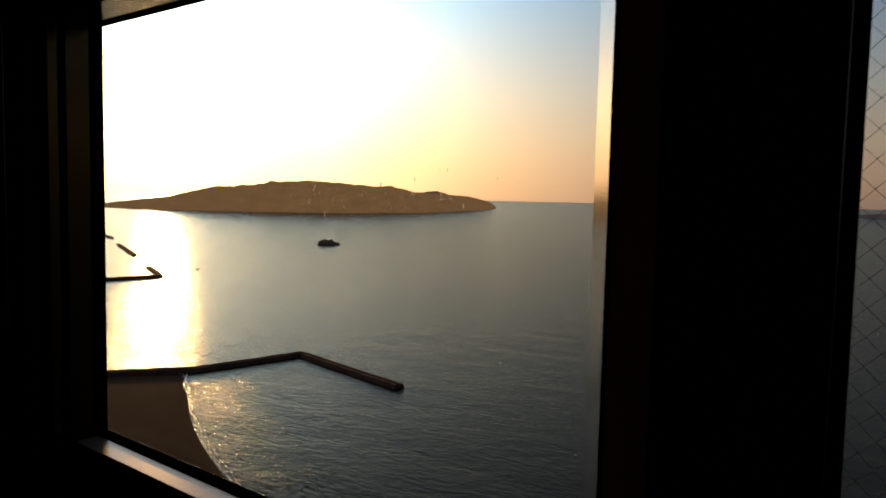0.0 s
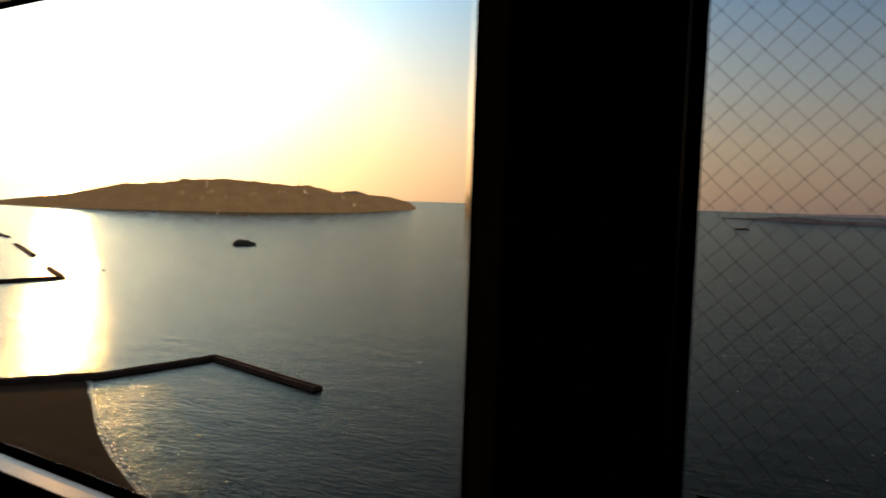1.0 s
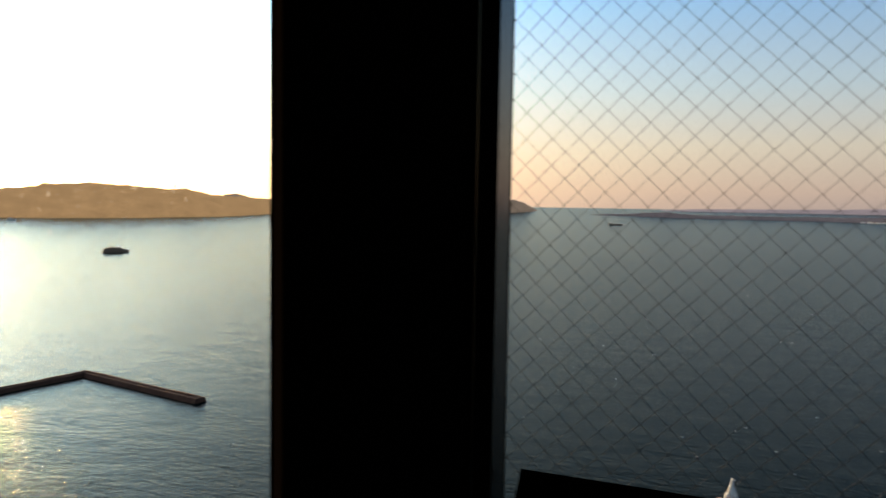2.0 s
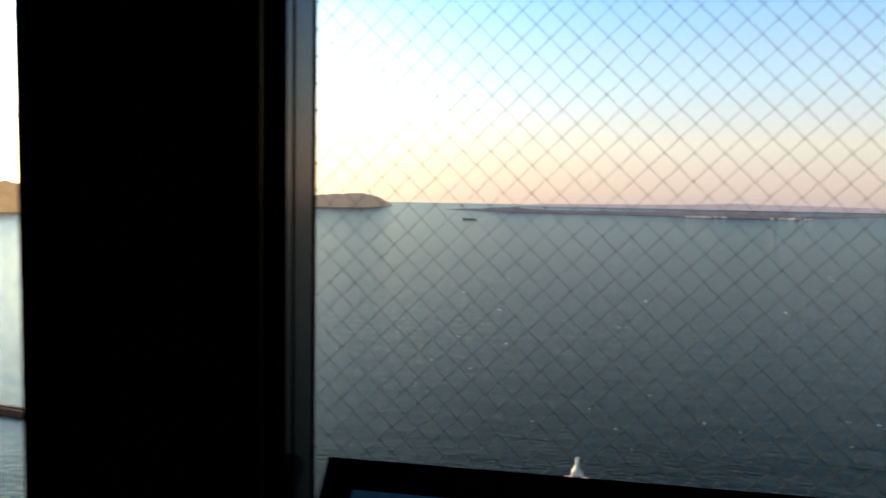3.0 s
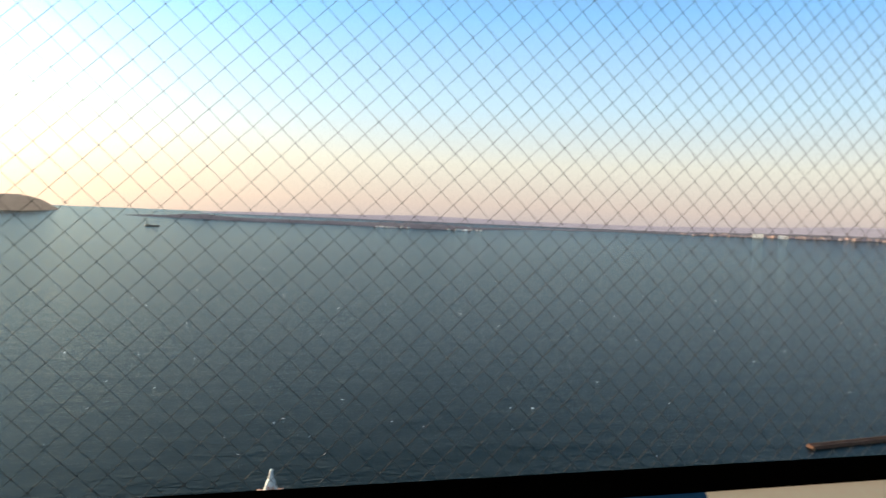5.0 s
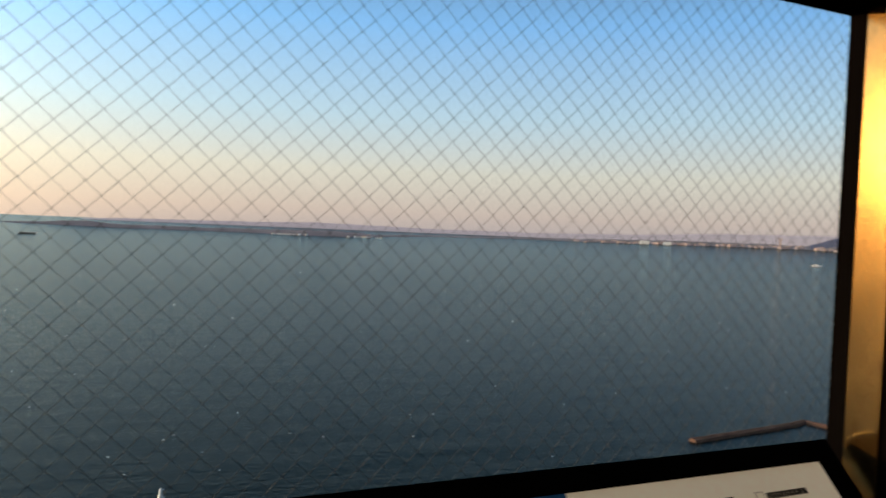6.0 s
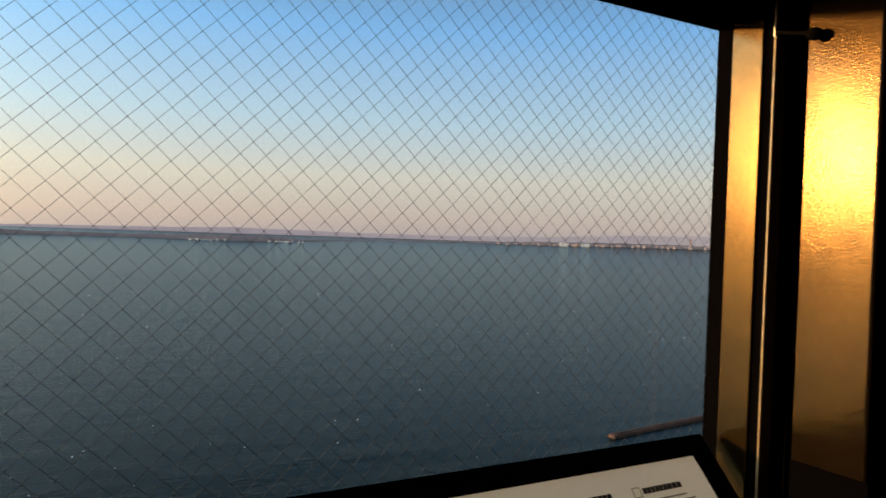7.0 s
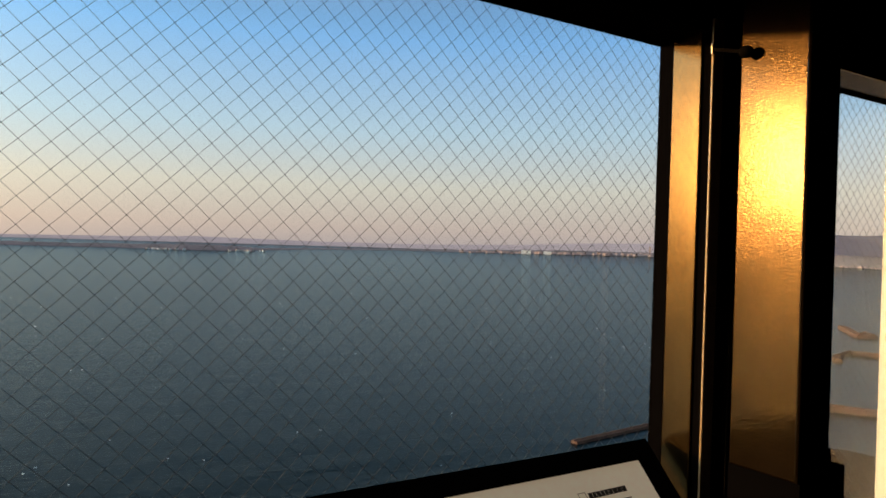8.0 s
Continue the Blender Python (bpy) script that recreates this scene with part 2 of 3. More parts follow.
def build_sea():
    bm = bmesh.new()
    radii = [0] + [40 * 1.055 ** i for i in range(200) if 40 * 1.055 ** i < FAR] + [FAR]
    turns = 180
    rings = []
    for r in radii[1:]:
        rings.append([bm.verts.new((*polar(360 * k / turns, r), sea_level(r))) for k in range(turns)])
    mid = bm.verts.new((0, 0, SEA_Z))
    for k in range(turns):
        bm.faces.new((mid, rings[0][(k + 1) % turns], rings[0][k])).smooth = True
        for a, b in zip(rings, rings[1:]):
            bm.faces.new((a[k], a[(k + 1) % turns], b[(k + 1) % turns], b[k])).smooth = True
    bmesh.ops.recalc_face_normals(bm, faces=bm.faces)
    ob = part("water", bm, M_SEA)
    if ob.data.polygons[0].normal.z < 0:
        ob.data.flip_normals()
    return tagged(ob, "rippled evening sea reaching to the horizon", "sea", kind="structure")


build_sea()


def smooth_line(points, steps=6):
    out = []
    for i in range(len(points) - 1):
        p = [Vector(points[max(0, min(len(points) - 1, i + k))]) for k in (-1, 0, 1, 2)]
        for s in range(steps):
            t = s / steps
            out.append(0.5 * ((2 * p[1]) + (p[2] - p[0]) * t + (2 * p[0] - 5 * p[1] + 4 * p[2] - p[3]) * t * t + (3 * p[1] - p[0] - 3 * p[2] + p[3]) * t ** 3))
    return out + [Vector(points[-1])]


# the beach below the tower: a low sheet whose edge dips under the water
SHORE = [(-900, -40), (-640, 40), (-433, 216), (-404, 246), (-388, 246), (-375, 237), (-354, 226), (-309, 200), (-271, 182), (-238, 169), (-210, 160),
         (-120, 150), (0, 146), (140, 150), (290, 180), (390, 218), (427, 232), (436, 219), (440, 202), (480, 140), (640, 20), (900, -60)]


def build_beach():
    bm = bmesh.new()
    edge = smooth_line(SHORE)
    rows = [[bm.verts.new((p.x * k, (p.y + 60) * k - 60, SEA_Z + h)) for p in edge] for k, h in ((1.012, -0.3), (1.0, 0.12), (0.96, 0.3), (0.85, 0.3), (0.5, 0.3), (0.1, 0.3))]
    for a, b in zip(rows, rows[1:]):
        for i in range(len(edge) - 1):
            bm.faces.new((a[i], b[i], b[i + 1], a[i + 1])).smooth = True
    bmesh.ops.recalc_face_normals(bm, faces=bm.faces)
    ob = part("ground", bm, M_SAND)
    if sum(p.normal.z for p in ob.data.polygons) < 0:
        ob.data.flip_normals()
    return tagged(ob, "dark brown sandy beach along the bay", "beach", kind="structure")


build_beach()


def strip_wall(points, width, height, base=SEA_Z - 1, seed=1):
    """A bank of stone along a line, with sloping sides and an uneven crest."""
    bm = bmesh.new()
    rnd = random.Random(seed)
    line = []
    for a, b in zip(points, points[1:]):
        a, b = Vector(a), Vector(b)
        k = max(2, int((b - a).length / 6))
        line += [a.lerp(b, i / k) for i in range(k)]
    line.append(Vector(points[-1]))
    rows = []
    for i, p in enumerate(line):
        d = (line[min(i + 1, len(line) - 1)] - line[max(i - 1, 0)]).normalized()
        s = Vector((-d.y, d.x))
        h = height * (1 + rnd.uniform(-0.08, 0.08))
        lift = base - (SEA_Z - 1) + sea_level(p.length) - SEA_Z
        prof = ((-0.62, -1), (-0.42, h), (-0.1, h * 1.02), (-0.08, h * 1.25), (0.02, h * 1.25), (0.04, h), (0.42, h * 0.95), (0.62, -1))
        rows.append([bm.verts.new((*(p + s * width * (u + rnd.uniform(-0.03, 0.03))), SEA_Z + lift + z)) for u, z in prof])
    for a, b in zip(rows, rows[1:]):
        for k in range(7):
            bm.faces.new((a[k], a[k + 1], b[k + 1], b[k]))
    bm.faces.new(rows[0])
    bm.faces.new(rows[-1][::-1])
    bmesh.ops.recalc_face_normals(bm, faces=bm.faces)
    return bm


def breakwater(points, width, height, label, seed=1):
    ob = part("breakwater", strip_wall(points, width, height, seed=seed), M_STONE)
    return tagged(ob, label, "breakwater", "breakwaters")


breakwater([(-470, 186), (-436, 214), (-400, 262), (-384, 338), (-274, 319)], 7.5, 2.6, "long bent stone breakwater closing the beach", 2)
breakwater([(420, 226), (419, 262), (409, 302), (400, 326), (384, 322), (294, 312)], 5.0, 1.7, "bent stone breakwater with a sunlit tip", 3)
breakwater([(-930, 380), (-890, 456), (-880, 515), (-884, 528), (-998, 576)], 7, 3, "hooked stone jetty far out in the glitter", 4)
breakwater([(-1452, 772), (-1199, 666)], 9, 3, "short detached stone breakwater", 5)
breakwater([(-1790, 905), (-1653, 862)], 9, 3, "distant detached stone breakwater", 6)
breakwater([(520, 310), (537, 292), (550, 266), (580, 210)], 9, 4, "straight sunlit stone jetty", 7)
breakwater([(790, 425), (818, 441), (866, 453), (877, 427), (900, 380)], 9, 4, "dark bent harbour jetty", 8)
breakwater([(1171, 625), (1060, 540), (1075, 528), (1110, 560)], 12, 5, "angular stone quay far off", 9)


# ---------------------------------------------------------------- islands and far coast
def ridge(name, profile, depth, mat, label, category, seed=0, rough=0.10, tucked=0.0):
    """A long hill. profile: rows of (azimuth, distance of its shore, elevation of its crest in degrees)."""
    bm = bmesh.new()
    rows = []
    n = 12
    for i in range(len(profile) - 1):
        for s in range(n):
            t = s / n
            rows.append(tuple(a + (b - a) * t for a, b in zip(profile[i], profile[i + 1])))
    rows.append(profile[-1])
    cols = []
    for az, r, el in rows:
        shore = sea_level(min(r, FAR))
        back = min(r + depth, 4960)
        mid = (r + back) / 2
        top = 1.6 + math.tan(radians(el)) * mid
        h = max(0.5, top - shore)
        col = []
        for k in range(7):
            u = k / 6
            rr = r + (mid - r) * u
            z = shore - 2 + (h + 2) * math.sin(u * math.pi / 2) ** 0.8
            if k:
                z += h * rough * noise.noise((az * 1.7 + seed, u * 3, seed)) + h * rough * 0.6 * noise.noise((az * 7 + seed, u * 7, seed + 5))
            col.append(bm.verts.new((*polar(az, rr), z)))
        col.append(bm.verts.new((*polar(az, back), shore - 5)))
        cols.append(col)
    for a, b in zip(cols, cols[1:]):
        for k in range(7):
            bm.faces.new((a[k], b[k], b[k + 1], a[k + 1])).smooth = True
    bmesh.ops.recalc_face_normals(bm, faces=bm.faces)
    ob = part(name, bm, mat)
    return tagged(ob, label, category, kind="structure")


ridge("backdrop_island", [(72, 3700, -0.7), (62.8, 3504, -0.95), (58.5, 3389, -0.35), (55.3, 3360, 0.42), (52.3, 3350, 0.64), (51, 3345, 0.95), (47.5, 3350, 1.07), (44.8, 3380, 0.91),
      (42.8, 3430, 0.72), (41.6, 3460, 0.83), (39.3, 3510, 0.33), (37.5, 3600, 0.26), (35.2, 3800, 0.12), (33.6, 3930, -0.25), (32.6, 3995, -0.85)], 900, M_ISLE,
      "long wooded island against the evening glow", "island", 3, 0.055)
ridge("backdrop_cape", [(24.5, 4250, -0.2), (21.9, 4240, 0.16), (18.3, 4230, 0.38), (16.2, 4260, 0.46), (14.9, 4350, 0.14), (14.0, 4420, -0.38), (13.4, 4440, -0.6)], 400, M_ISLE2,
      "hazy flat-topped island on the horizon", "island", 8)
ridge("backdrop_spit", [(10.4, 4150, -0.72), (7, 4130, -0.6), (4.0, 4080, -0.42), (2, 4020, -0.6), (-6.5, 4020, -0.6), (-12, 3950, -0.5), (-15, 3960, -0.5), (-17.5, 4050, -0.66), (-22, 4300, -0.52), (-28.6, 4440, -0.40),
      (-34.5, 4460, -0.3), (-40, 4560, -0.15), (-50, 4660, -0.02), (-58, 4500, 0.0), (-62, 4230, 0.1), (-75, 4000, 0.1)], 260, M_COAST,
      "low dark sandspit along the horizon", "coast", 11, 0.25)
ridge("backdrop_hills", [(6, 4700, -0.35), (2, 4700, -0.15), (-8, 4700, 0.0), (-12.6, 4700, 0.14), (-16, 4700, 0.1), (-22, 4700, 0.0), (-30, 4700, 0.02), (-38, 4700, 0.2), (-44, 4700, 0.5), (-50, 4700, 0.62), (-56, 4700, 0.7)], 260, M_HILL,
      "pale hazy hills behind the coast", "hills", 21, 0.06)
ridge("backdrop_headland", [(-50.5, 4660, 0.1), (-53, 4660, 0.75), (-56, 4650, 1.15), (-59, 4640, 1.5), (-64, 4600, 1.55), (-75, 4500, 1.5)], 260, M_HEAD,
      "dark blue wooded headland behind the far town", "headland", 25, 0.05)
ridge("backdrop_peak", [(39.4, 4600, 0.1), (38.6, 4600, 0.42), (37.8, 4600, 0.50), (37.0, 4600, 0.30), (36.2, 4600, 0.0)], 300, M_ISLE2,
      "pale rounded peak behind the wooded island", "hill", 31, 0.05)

# ---------------------------------------------------------------- the room
ROOM = (-7.0, 8.0, -7.0)   # left end, right end, back
WALL_OUT, HEAD, SILL, CEIL = 0.006, 2.15, 0.80, 2.62
PITCH = 2.130
COLUMNS = (-0.566 - PITCH, -0.566, -0.566 + PITCH)
OPENINGS = ((COLUMNS[0] + 0.043, COLUMNS[1] - 0.043), (COLUMNS[1] + 0.043, COLUMNS[2] - 0.043), (COLUMNS[2] + 0.043, 2.655))


def setting(name, bm, mat, label, category):
    return tagged(part(name, bm, mat), label, category, kind="structure")


# unseen shell that closes the room, near-black so that little light bounces back
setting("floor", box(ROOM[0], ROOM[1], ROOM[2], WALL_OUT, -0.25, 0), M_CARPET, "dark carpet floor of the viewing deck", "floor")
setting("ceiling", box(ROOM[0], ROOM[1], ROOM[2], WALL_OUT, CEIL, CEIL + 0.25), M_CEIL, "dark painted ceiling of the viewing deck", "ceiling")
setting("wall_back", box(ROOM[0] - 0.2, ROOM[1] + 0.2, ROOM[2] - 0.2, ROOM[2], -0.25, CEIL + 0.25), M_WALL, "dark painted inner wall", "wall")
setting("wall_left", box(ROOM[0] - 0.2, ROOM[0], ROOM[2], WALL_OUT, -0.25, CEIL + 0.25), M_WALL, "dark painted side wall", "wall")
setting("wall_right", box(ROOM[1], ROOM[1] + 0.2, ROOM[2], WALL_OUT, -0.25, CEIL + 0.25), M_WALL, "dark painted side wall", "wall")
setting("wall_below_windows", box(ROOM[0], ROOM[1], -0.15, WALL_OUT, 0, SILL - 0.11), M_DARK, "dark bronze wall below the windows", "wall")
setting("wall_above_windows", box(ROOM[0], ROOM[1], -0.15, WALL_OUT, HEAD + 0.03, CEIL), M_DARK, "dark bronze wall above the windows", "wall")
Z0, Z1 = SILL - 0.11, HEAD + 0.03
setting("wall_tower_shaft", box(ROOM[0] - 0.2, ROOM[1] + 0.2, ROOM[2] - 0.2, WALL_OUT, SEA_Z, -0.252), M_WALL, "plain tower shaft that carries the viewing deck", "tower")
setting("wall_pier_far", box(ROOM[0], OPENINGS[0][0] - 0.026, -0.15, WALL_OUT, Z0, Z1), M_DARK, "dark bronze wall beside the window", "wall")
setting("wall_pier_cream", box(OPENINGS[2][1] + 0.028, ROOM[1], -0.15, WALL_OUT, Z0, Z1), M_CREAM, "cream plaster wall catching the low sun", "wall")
for k, c in ((1, COLUMNS[1]), (2, COLUMNS[2])):
    setting("wall_mullion_%d" % k, box(c - 0.016, c + 0.016, -0.1655, WALL_OUT, Z0, Z1), M_DARK, "dark mullion wall between two windows", "wall")


def wires(x0, x1, z0, z1, period_x, period_z, phase_x, phase_z, gauge=0.00065):
    """Crossed wires inside a pane, bound at each crossing."""
    bm = bmesh.new()
    slope = period_z / period_x

    def rod(a, b, g, y):
        d = (b - a).normalized()
        s = Vector((-d.z, 0, d.x)) * g / 2
        o = Vector((0, g / 2, 0))
        q = [[bm.verts.new(p + Vector((0, y, 0)) + w) for w in (s + o, s - o, -s - o, -s + o)] for p in (a, b)]
        for i in range(4):
            bm.faces.new((q[0][i], q[0][(i + 1) % 4], q[1][(i + 1) % 4], q[1][i]))

    for sign in (1, -1):
        k0 = int(-(z1 - z0 + (x1 - x0) * slope) / period_z) - 4
        for k in range(k0 - 60, -k0 + 60):
            # z = phase_z + k * period_z + sign * slope * (x - phase_x)
            base = phase_z + k * period_z
            xa, xb = x0, x1
            za, zb = base + sign * slope * (xa - phase_x), base + sign * slope * (xb - phase_x)
            lo, hi = min(za, zb), max(za, zb)
            if hi <= z0 or lo >= z1:
                continue
            cut = []
            for z in (z0, z1):
                cut.append(phase_x + (z - base) / (sign * slope))
            xa, xb = max(x0, min(cut)), min(x1, max(cut))
            if xb - xa < 0.004:
                continue
            rod(Vector((xa, 0, base + sign * slope * (xa - phase_x))), Vector((xb, 0, base + sign * slope * (xb - phase_x))), gauge, 0.0003 * sign)
    nx = int((x1 - x0) / period_x * 2) + 4
    for i in range(-nx, nx):
        x = phase_x + i * period_x / 2
        if not x0 < x < x1:
            continue
        z = phase_z + (period_z / 2 if i % 2 else 0)
        z += math.ceil((z0 - z) / period_z) * period_z
        while z < z1:
            g = 0.0010
            q = [bm.verts.new((x + dx, dy, z + dz)) for dx, dy, dz in ((-g, 0, 0), (0, -g, 0), (g, 0, 0), (0, g, 0), (0, 0, g * 1.6), (0, 0, -g * 1.6))]
            for a in range(4):
                bm.faces.new((q[a], q[(a + 1) % 4], q[4]))
                bm.faces.new((q[(a + 1) % 4], q[a], q[5]))
            z += period_z
    return bm


def window(name, x0, x1, label, wired, far_side=None):
    """A fixed window: outer frame, pane, splayed sheet-metal jambs, head lining and sill."""
    head, sill = (HEAD, SILL) if wired else (HEAD - 0.008, SILL + 0.010)
    w = empty(name, ((x0 + x1) / 2, 0, SILL))
    m = Matrix.Translation((-(x0 + x1) / 2, 0, -SILL))

    def bit(n, bm, mat, lab=""):
        bmesh.ops.transform(bm, matrix=m, verts=bm.verts)
        return part(n, bm, mat, w, lab)

    f = 0.0265
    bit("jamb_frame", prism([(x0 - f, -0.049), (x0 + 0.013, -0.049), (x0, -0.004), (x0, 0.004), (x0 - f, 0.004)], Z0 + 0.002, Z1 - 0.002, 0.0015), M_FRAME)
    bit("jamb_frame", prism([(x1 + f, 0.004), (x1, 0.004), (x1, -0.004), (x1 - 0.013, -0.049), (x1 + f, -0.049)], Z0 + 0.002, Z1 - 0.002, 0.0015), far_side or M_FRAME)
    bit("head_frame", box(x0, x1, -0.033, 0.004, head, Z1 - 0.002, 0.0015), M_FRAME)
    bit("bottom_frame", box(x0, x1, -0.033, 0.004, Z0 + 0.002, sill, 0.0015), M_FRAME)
    pane = bit("pane", box(x0, x1, -0.0035, 0.0035, sill, head), M_GLASS, "clear window pane" if not wired else "pane of wired safety glass")
    pane.visible_shadow = False
    if wired:
        bit("wire_mesh", wires(x0, x1, sill, head, 0.0434, 0.0428, -0.455, 1.578), M_WIRE, "diamond mesh of thin dark wire")
    # lining sheets of the reveals, with a groove and a lip towards the room
    for side, x, out in ((1, x1, 0.012), (-1, x0, 0.0205)):
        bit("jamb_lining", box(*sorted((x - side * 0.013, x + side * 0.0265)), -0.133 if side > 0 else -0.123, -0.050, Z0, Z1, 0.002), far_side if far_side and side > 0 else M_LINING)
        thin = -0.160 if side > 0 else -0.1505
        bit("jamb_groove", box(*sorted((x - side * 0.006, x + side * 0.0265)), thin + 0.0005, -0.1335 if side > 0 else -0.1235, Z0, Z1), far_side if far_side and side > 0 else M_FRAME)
        # sunlight put into the colour: right lips are lighter ochre, left lips plain bronze
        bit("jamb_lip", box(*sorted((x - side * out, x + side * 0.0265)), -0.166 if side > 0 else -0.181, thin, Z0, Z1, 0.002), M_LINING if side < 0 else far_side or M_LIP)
    # shade under window_2's head is put into its near-black lining
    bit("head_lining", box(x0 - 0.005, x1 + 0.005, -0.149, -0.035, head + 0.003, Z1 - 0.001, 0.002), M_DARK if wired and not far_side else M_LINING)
    bit("window_sill", box(x0 + 0.0135, x1 - 0.0135, -0.113, -0.0345, Z0 + 0.001, sill - 0.007, 0.003), M_SILL, "glossy grey window sill")
    return tagged(w, label, "window", kind="structure")


window("window_1", *OPENINGS[0], "large clear window in a dark bronze frame", False)
window("window_2", *OPENINGS[1], "wide wired-glass window in a dark bronze frame", True)
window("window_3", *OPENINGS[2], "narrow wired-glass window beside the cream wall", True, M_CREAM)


PLINTH = 1.20   # height at which the cladding begins


def column(c, outline):
    """A clad structural column that stands free in front of its mullion."""
    ob = empty("column", (c, -0.27, 0))
    inner = [(x * 0.97 - 0.001, -0.30 + (y + 0.30) * 0.95) for x, y in outline]
    shift = [(x, y + 0.27) for x, y in outline]
    part("core", prism([(x, y + 0.27) for x, y in inner], 0, CEIL), M_DARK, ob)
    k = len(shift)
    for i in range(k):
        a, b = Vector(shift[i]), Vector(shift[(i + 1) % k])
        d = (b - a).normalized()
        nrm = Vector((d.y, -d.x))
        q = [a + d * 0.0015, b - d * 0.0015, b - d * 0.0015 - nrm * 0.004, a + d * 0.0015 - nrm * 0.004]
        # shade put into the colour: sides turned from the sun get near-black panels
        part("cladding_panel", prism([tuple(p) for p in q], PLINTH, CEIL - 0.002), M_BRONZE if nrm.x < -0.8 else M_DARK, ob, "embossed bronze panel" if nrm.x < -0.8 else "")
    # thin glossy rods added to catch a line of light on edge and seam
    a = Vector(shift[0])
    part("edge_trim", prism([tuple(a + 0.004 * Vector((math.cos(t), math.sin(t)))) for t in (0, 1.05, 2.1, 3.14, 4.19, 5.24)], PLINTH, CEIL - 0.004), M_LINING, ob)
    seam = Vector(shift[1]).lerp(Vector(shift[2]), 0.86)
    part("seam_bead", prism([tuple(seam + 0.0035 * Vector((math.cos(t * math.pi / 5), math.sin(t * math.pi / 5)))) for t in range(10)], PLINTH, CEIL - 0.004), M_LINING, ob)
    part("plinth", prism([(x * 1.03, y * 1.05) for x, y in shift], 0, PLINTH), M_FRAME, ob)
    return tagged(ob, "embossed bronze-clad column between two windows", "column", "columns along the window wall")


TURNED = [(-0.1185, -0.436), (-0.013, -0.571), (0.1035, -0.272), (0.085, -0.225), (-0.06, -0.205), (-0.191, -0.3255)]
SQUARER = [(-0.169, -0.4665), (0.136, -0.358), (0.122, -0.296), (-0.169, -0.321)]
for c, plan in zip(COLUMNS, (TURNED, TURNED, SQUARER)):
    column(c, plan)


# ---------------------------------------------------------------- the information board
def info_board():
    ob = empty("information_board", (0.48, -0.25, 0))
    tilt = pose(0, -0.040, 1.171, 45)      # local y runs back along the slope, from the room (negative) to its top edge (0)
    back = Matrix.Translation((-0.48, 0.25, 0)) @ tilt

    def bit(n, bm, mat, parent=ob, lab=""):
        bmesh.ops.transform(bm, matrix=back, verts=bm.verts)
        return part(n, bm, mat, parent, lab)

    x0, x1, d = -0.484, 1.462, 0.42
    bit("tray", box(x0, x1, -d, 0, -0.035, -0.004, 0.002), M_DARK)
    bit("frame_rail", box(x0, x1, -0.048, 0, -0.0035, 0.001), M_DARK)
    bit("frame_rail", box(x0, x1, -d, -d + 0.05, -0.0035, 0.001), M_DARK)
    bit("frame_rail", box(x0, x0 + 0.05, -d + 0.05, -0.048, -0.0035, 0.001), M_DARK)
    bit("frame_rail", box(x1 - 0.06, x1, -d + 0.05, -0.048, -0.0035, 0.001), M_DARK)
    sheet = bit("printed_sheet", box(0.746, x1 - 0.061, -d + 0.051, -0.049, -0.0035, -0.001), M_SHEET, ob, "white sheet with headings and an added glow")
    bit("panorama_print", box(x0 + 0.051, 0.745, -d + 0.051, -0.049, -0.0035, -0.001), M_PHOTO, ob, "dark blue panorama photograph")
    rnd = random.Random(4)
    for bx, by in ((1.178, -0.096), (0.975, -0.094), (1.178, -0.20), (0.975, -0.20), (0.80, -0.20)):
        bm = bmesh.new()
        for (a, b, c2, d2) in ((0, 0.022, 0, 0.0015), (0, 0.022, 0.0205, 0.022), (0, 0.0015, 0, 0.022), (0.0205, 0.022, 0, 0.022)):
            add_box(bm, bx + a, bx + b, by - 0.022 + c2, by - 0.022 + d2, -0.001, -0.0006)
        bit("number_box", bm, M_GREY, sheet)
        bm = bmesh.new()
        x = bx + 0.028
        for _ in range(9):
            w = rnd.uniform(0.010, 0.0135)
            add_box(bm, x, x + w, by - 0.017, by - 0.004, -0.001, -0.0006)
            x += w + 0.0012
        bit("heading", bm, M_INK, sheet)
        for row in range(4):
            bm = box(bx + 0.028, bx + rnd.uniform(0.13, 0.19), by - 0.034 - row * 0.011, by - 0.031 - row * 0.011, -0.001, -0.0007)
            bit("text_line", bm, M_GREY, sheet)
    for x in (-0.38, 0.48, 1.36):
        part("leg", box(x - 0.02 - 0.48, x + 0.02 - 0.48, -0.06, -0.02, 0, 0.98, 0.003), M_DARK, ob)
    return tagged(ob, "black sloping information board under the wired window", "information board")


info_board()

# dark box standing against the column
bm = box(1.445, 1.609, -0.445, -0.36, 0, 1.20, 0.004)
tagged(part("console", bm, M_DARK), "narrow dark console standing against the column", "console")


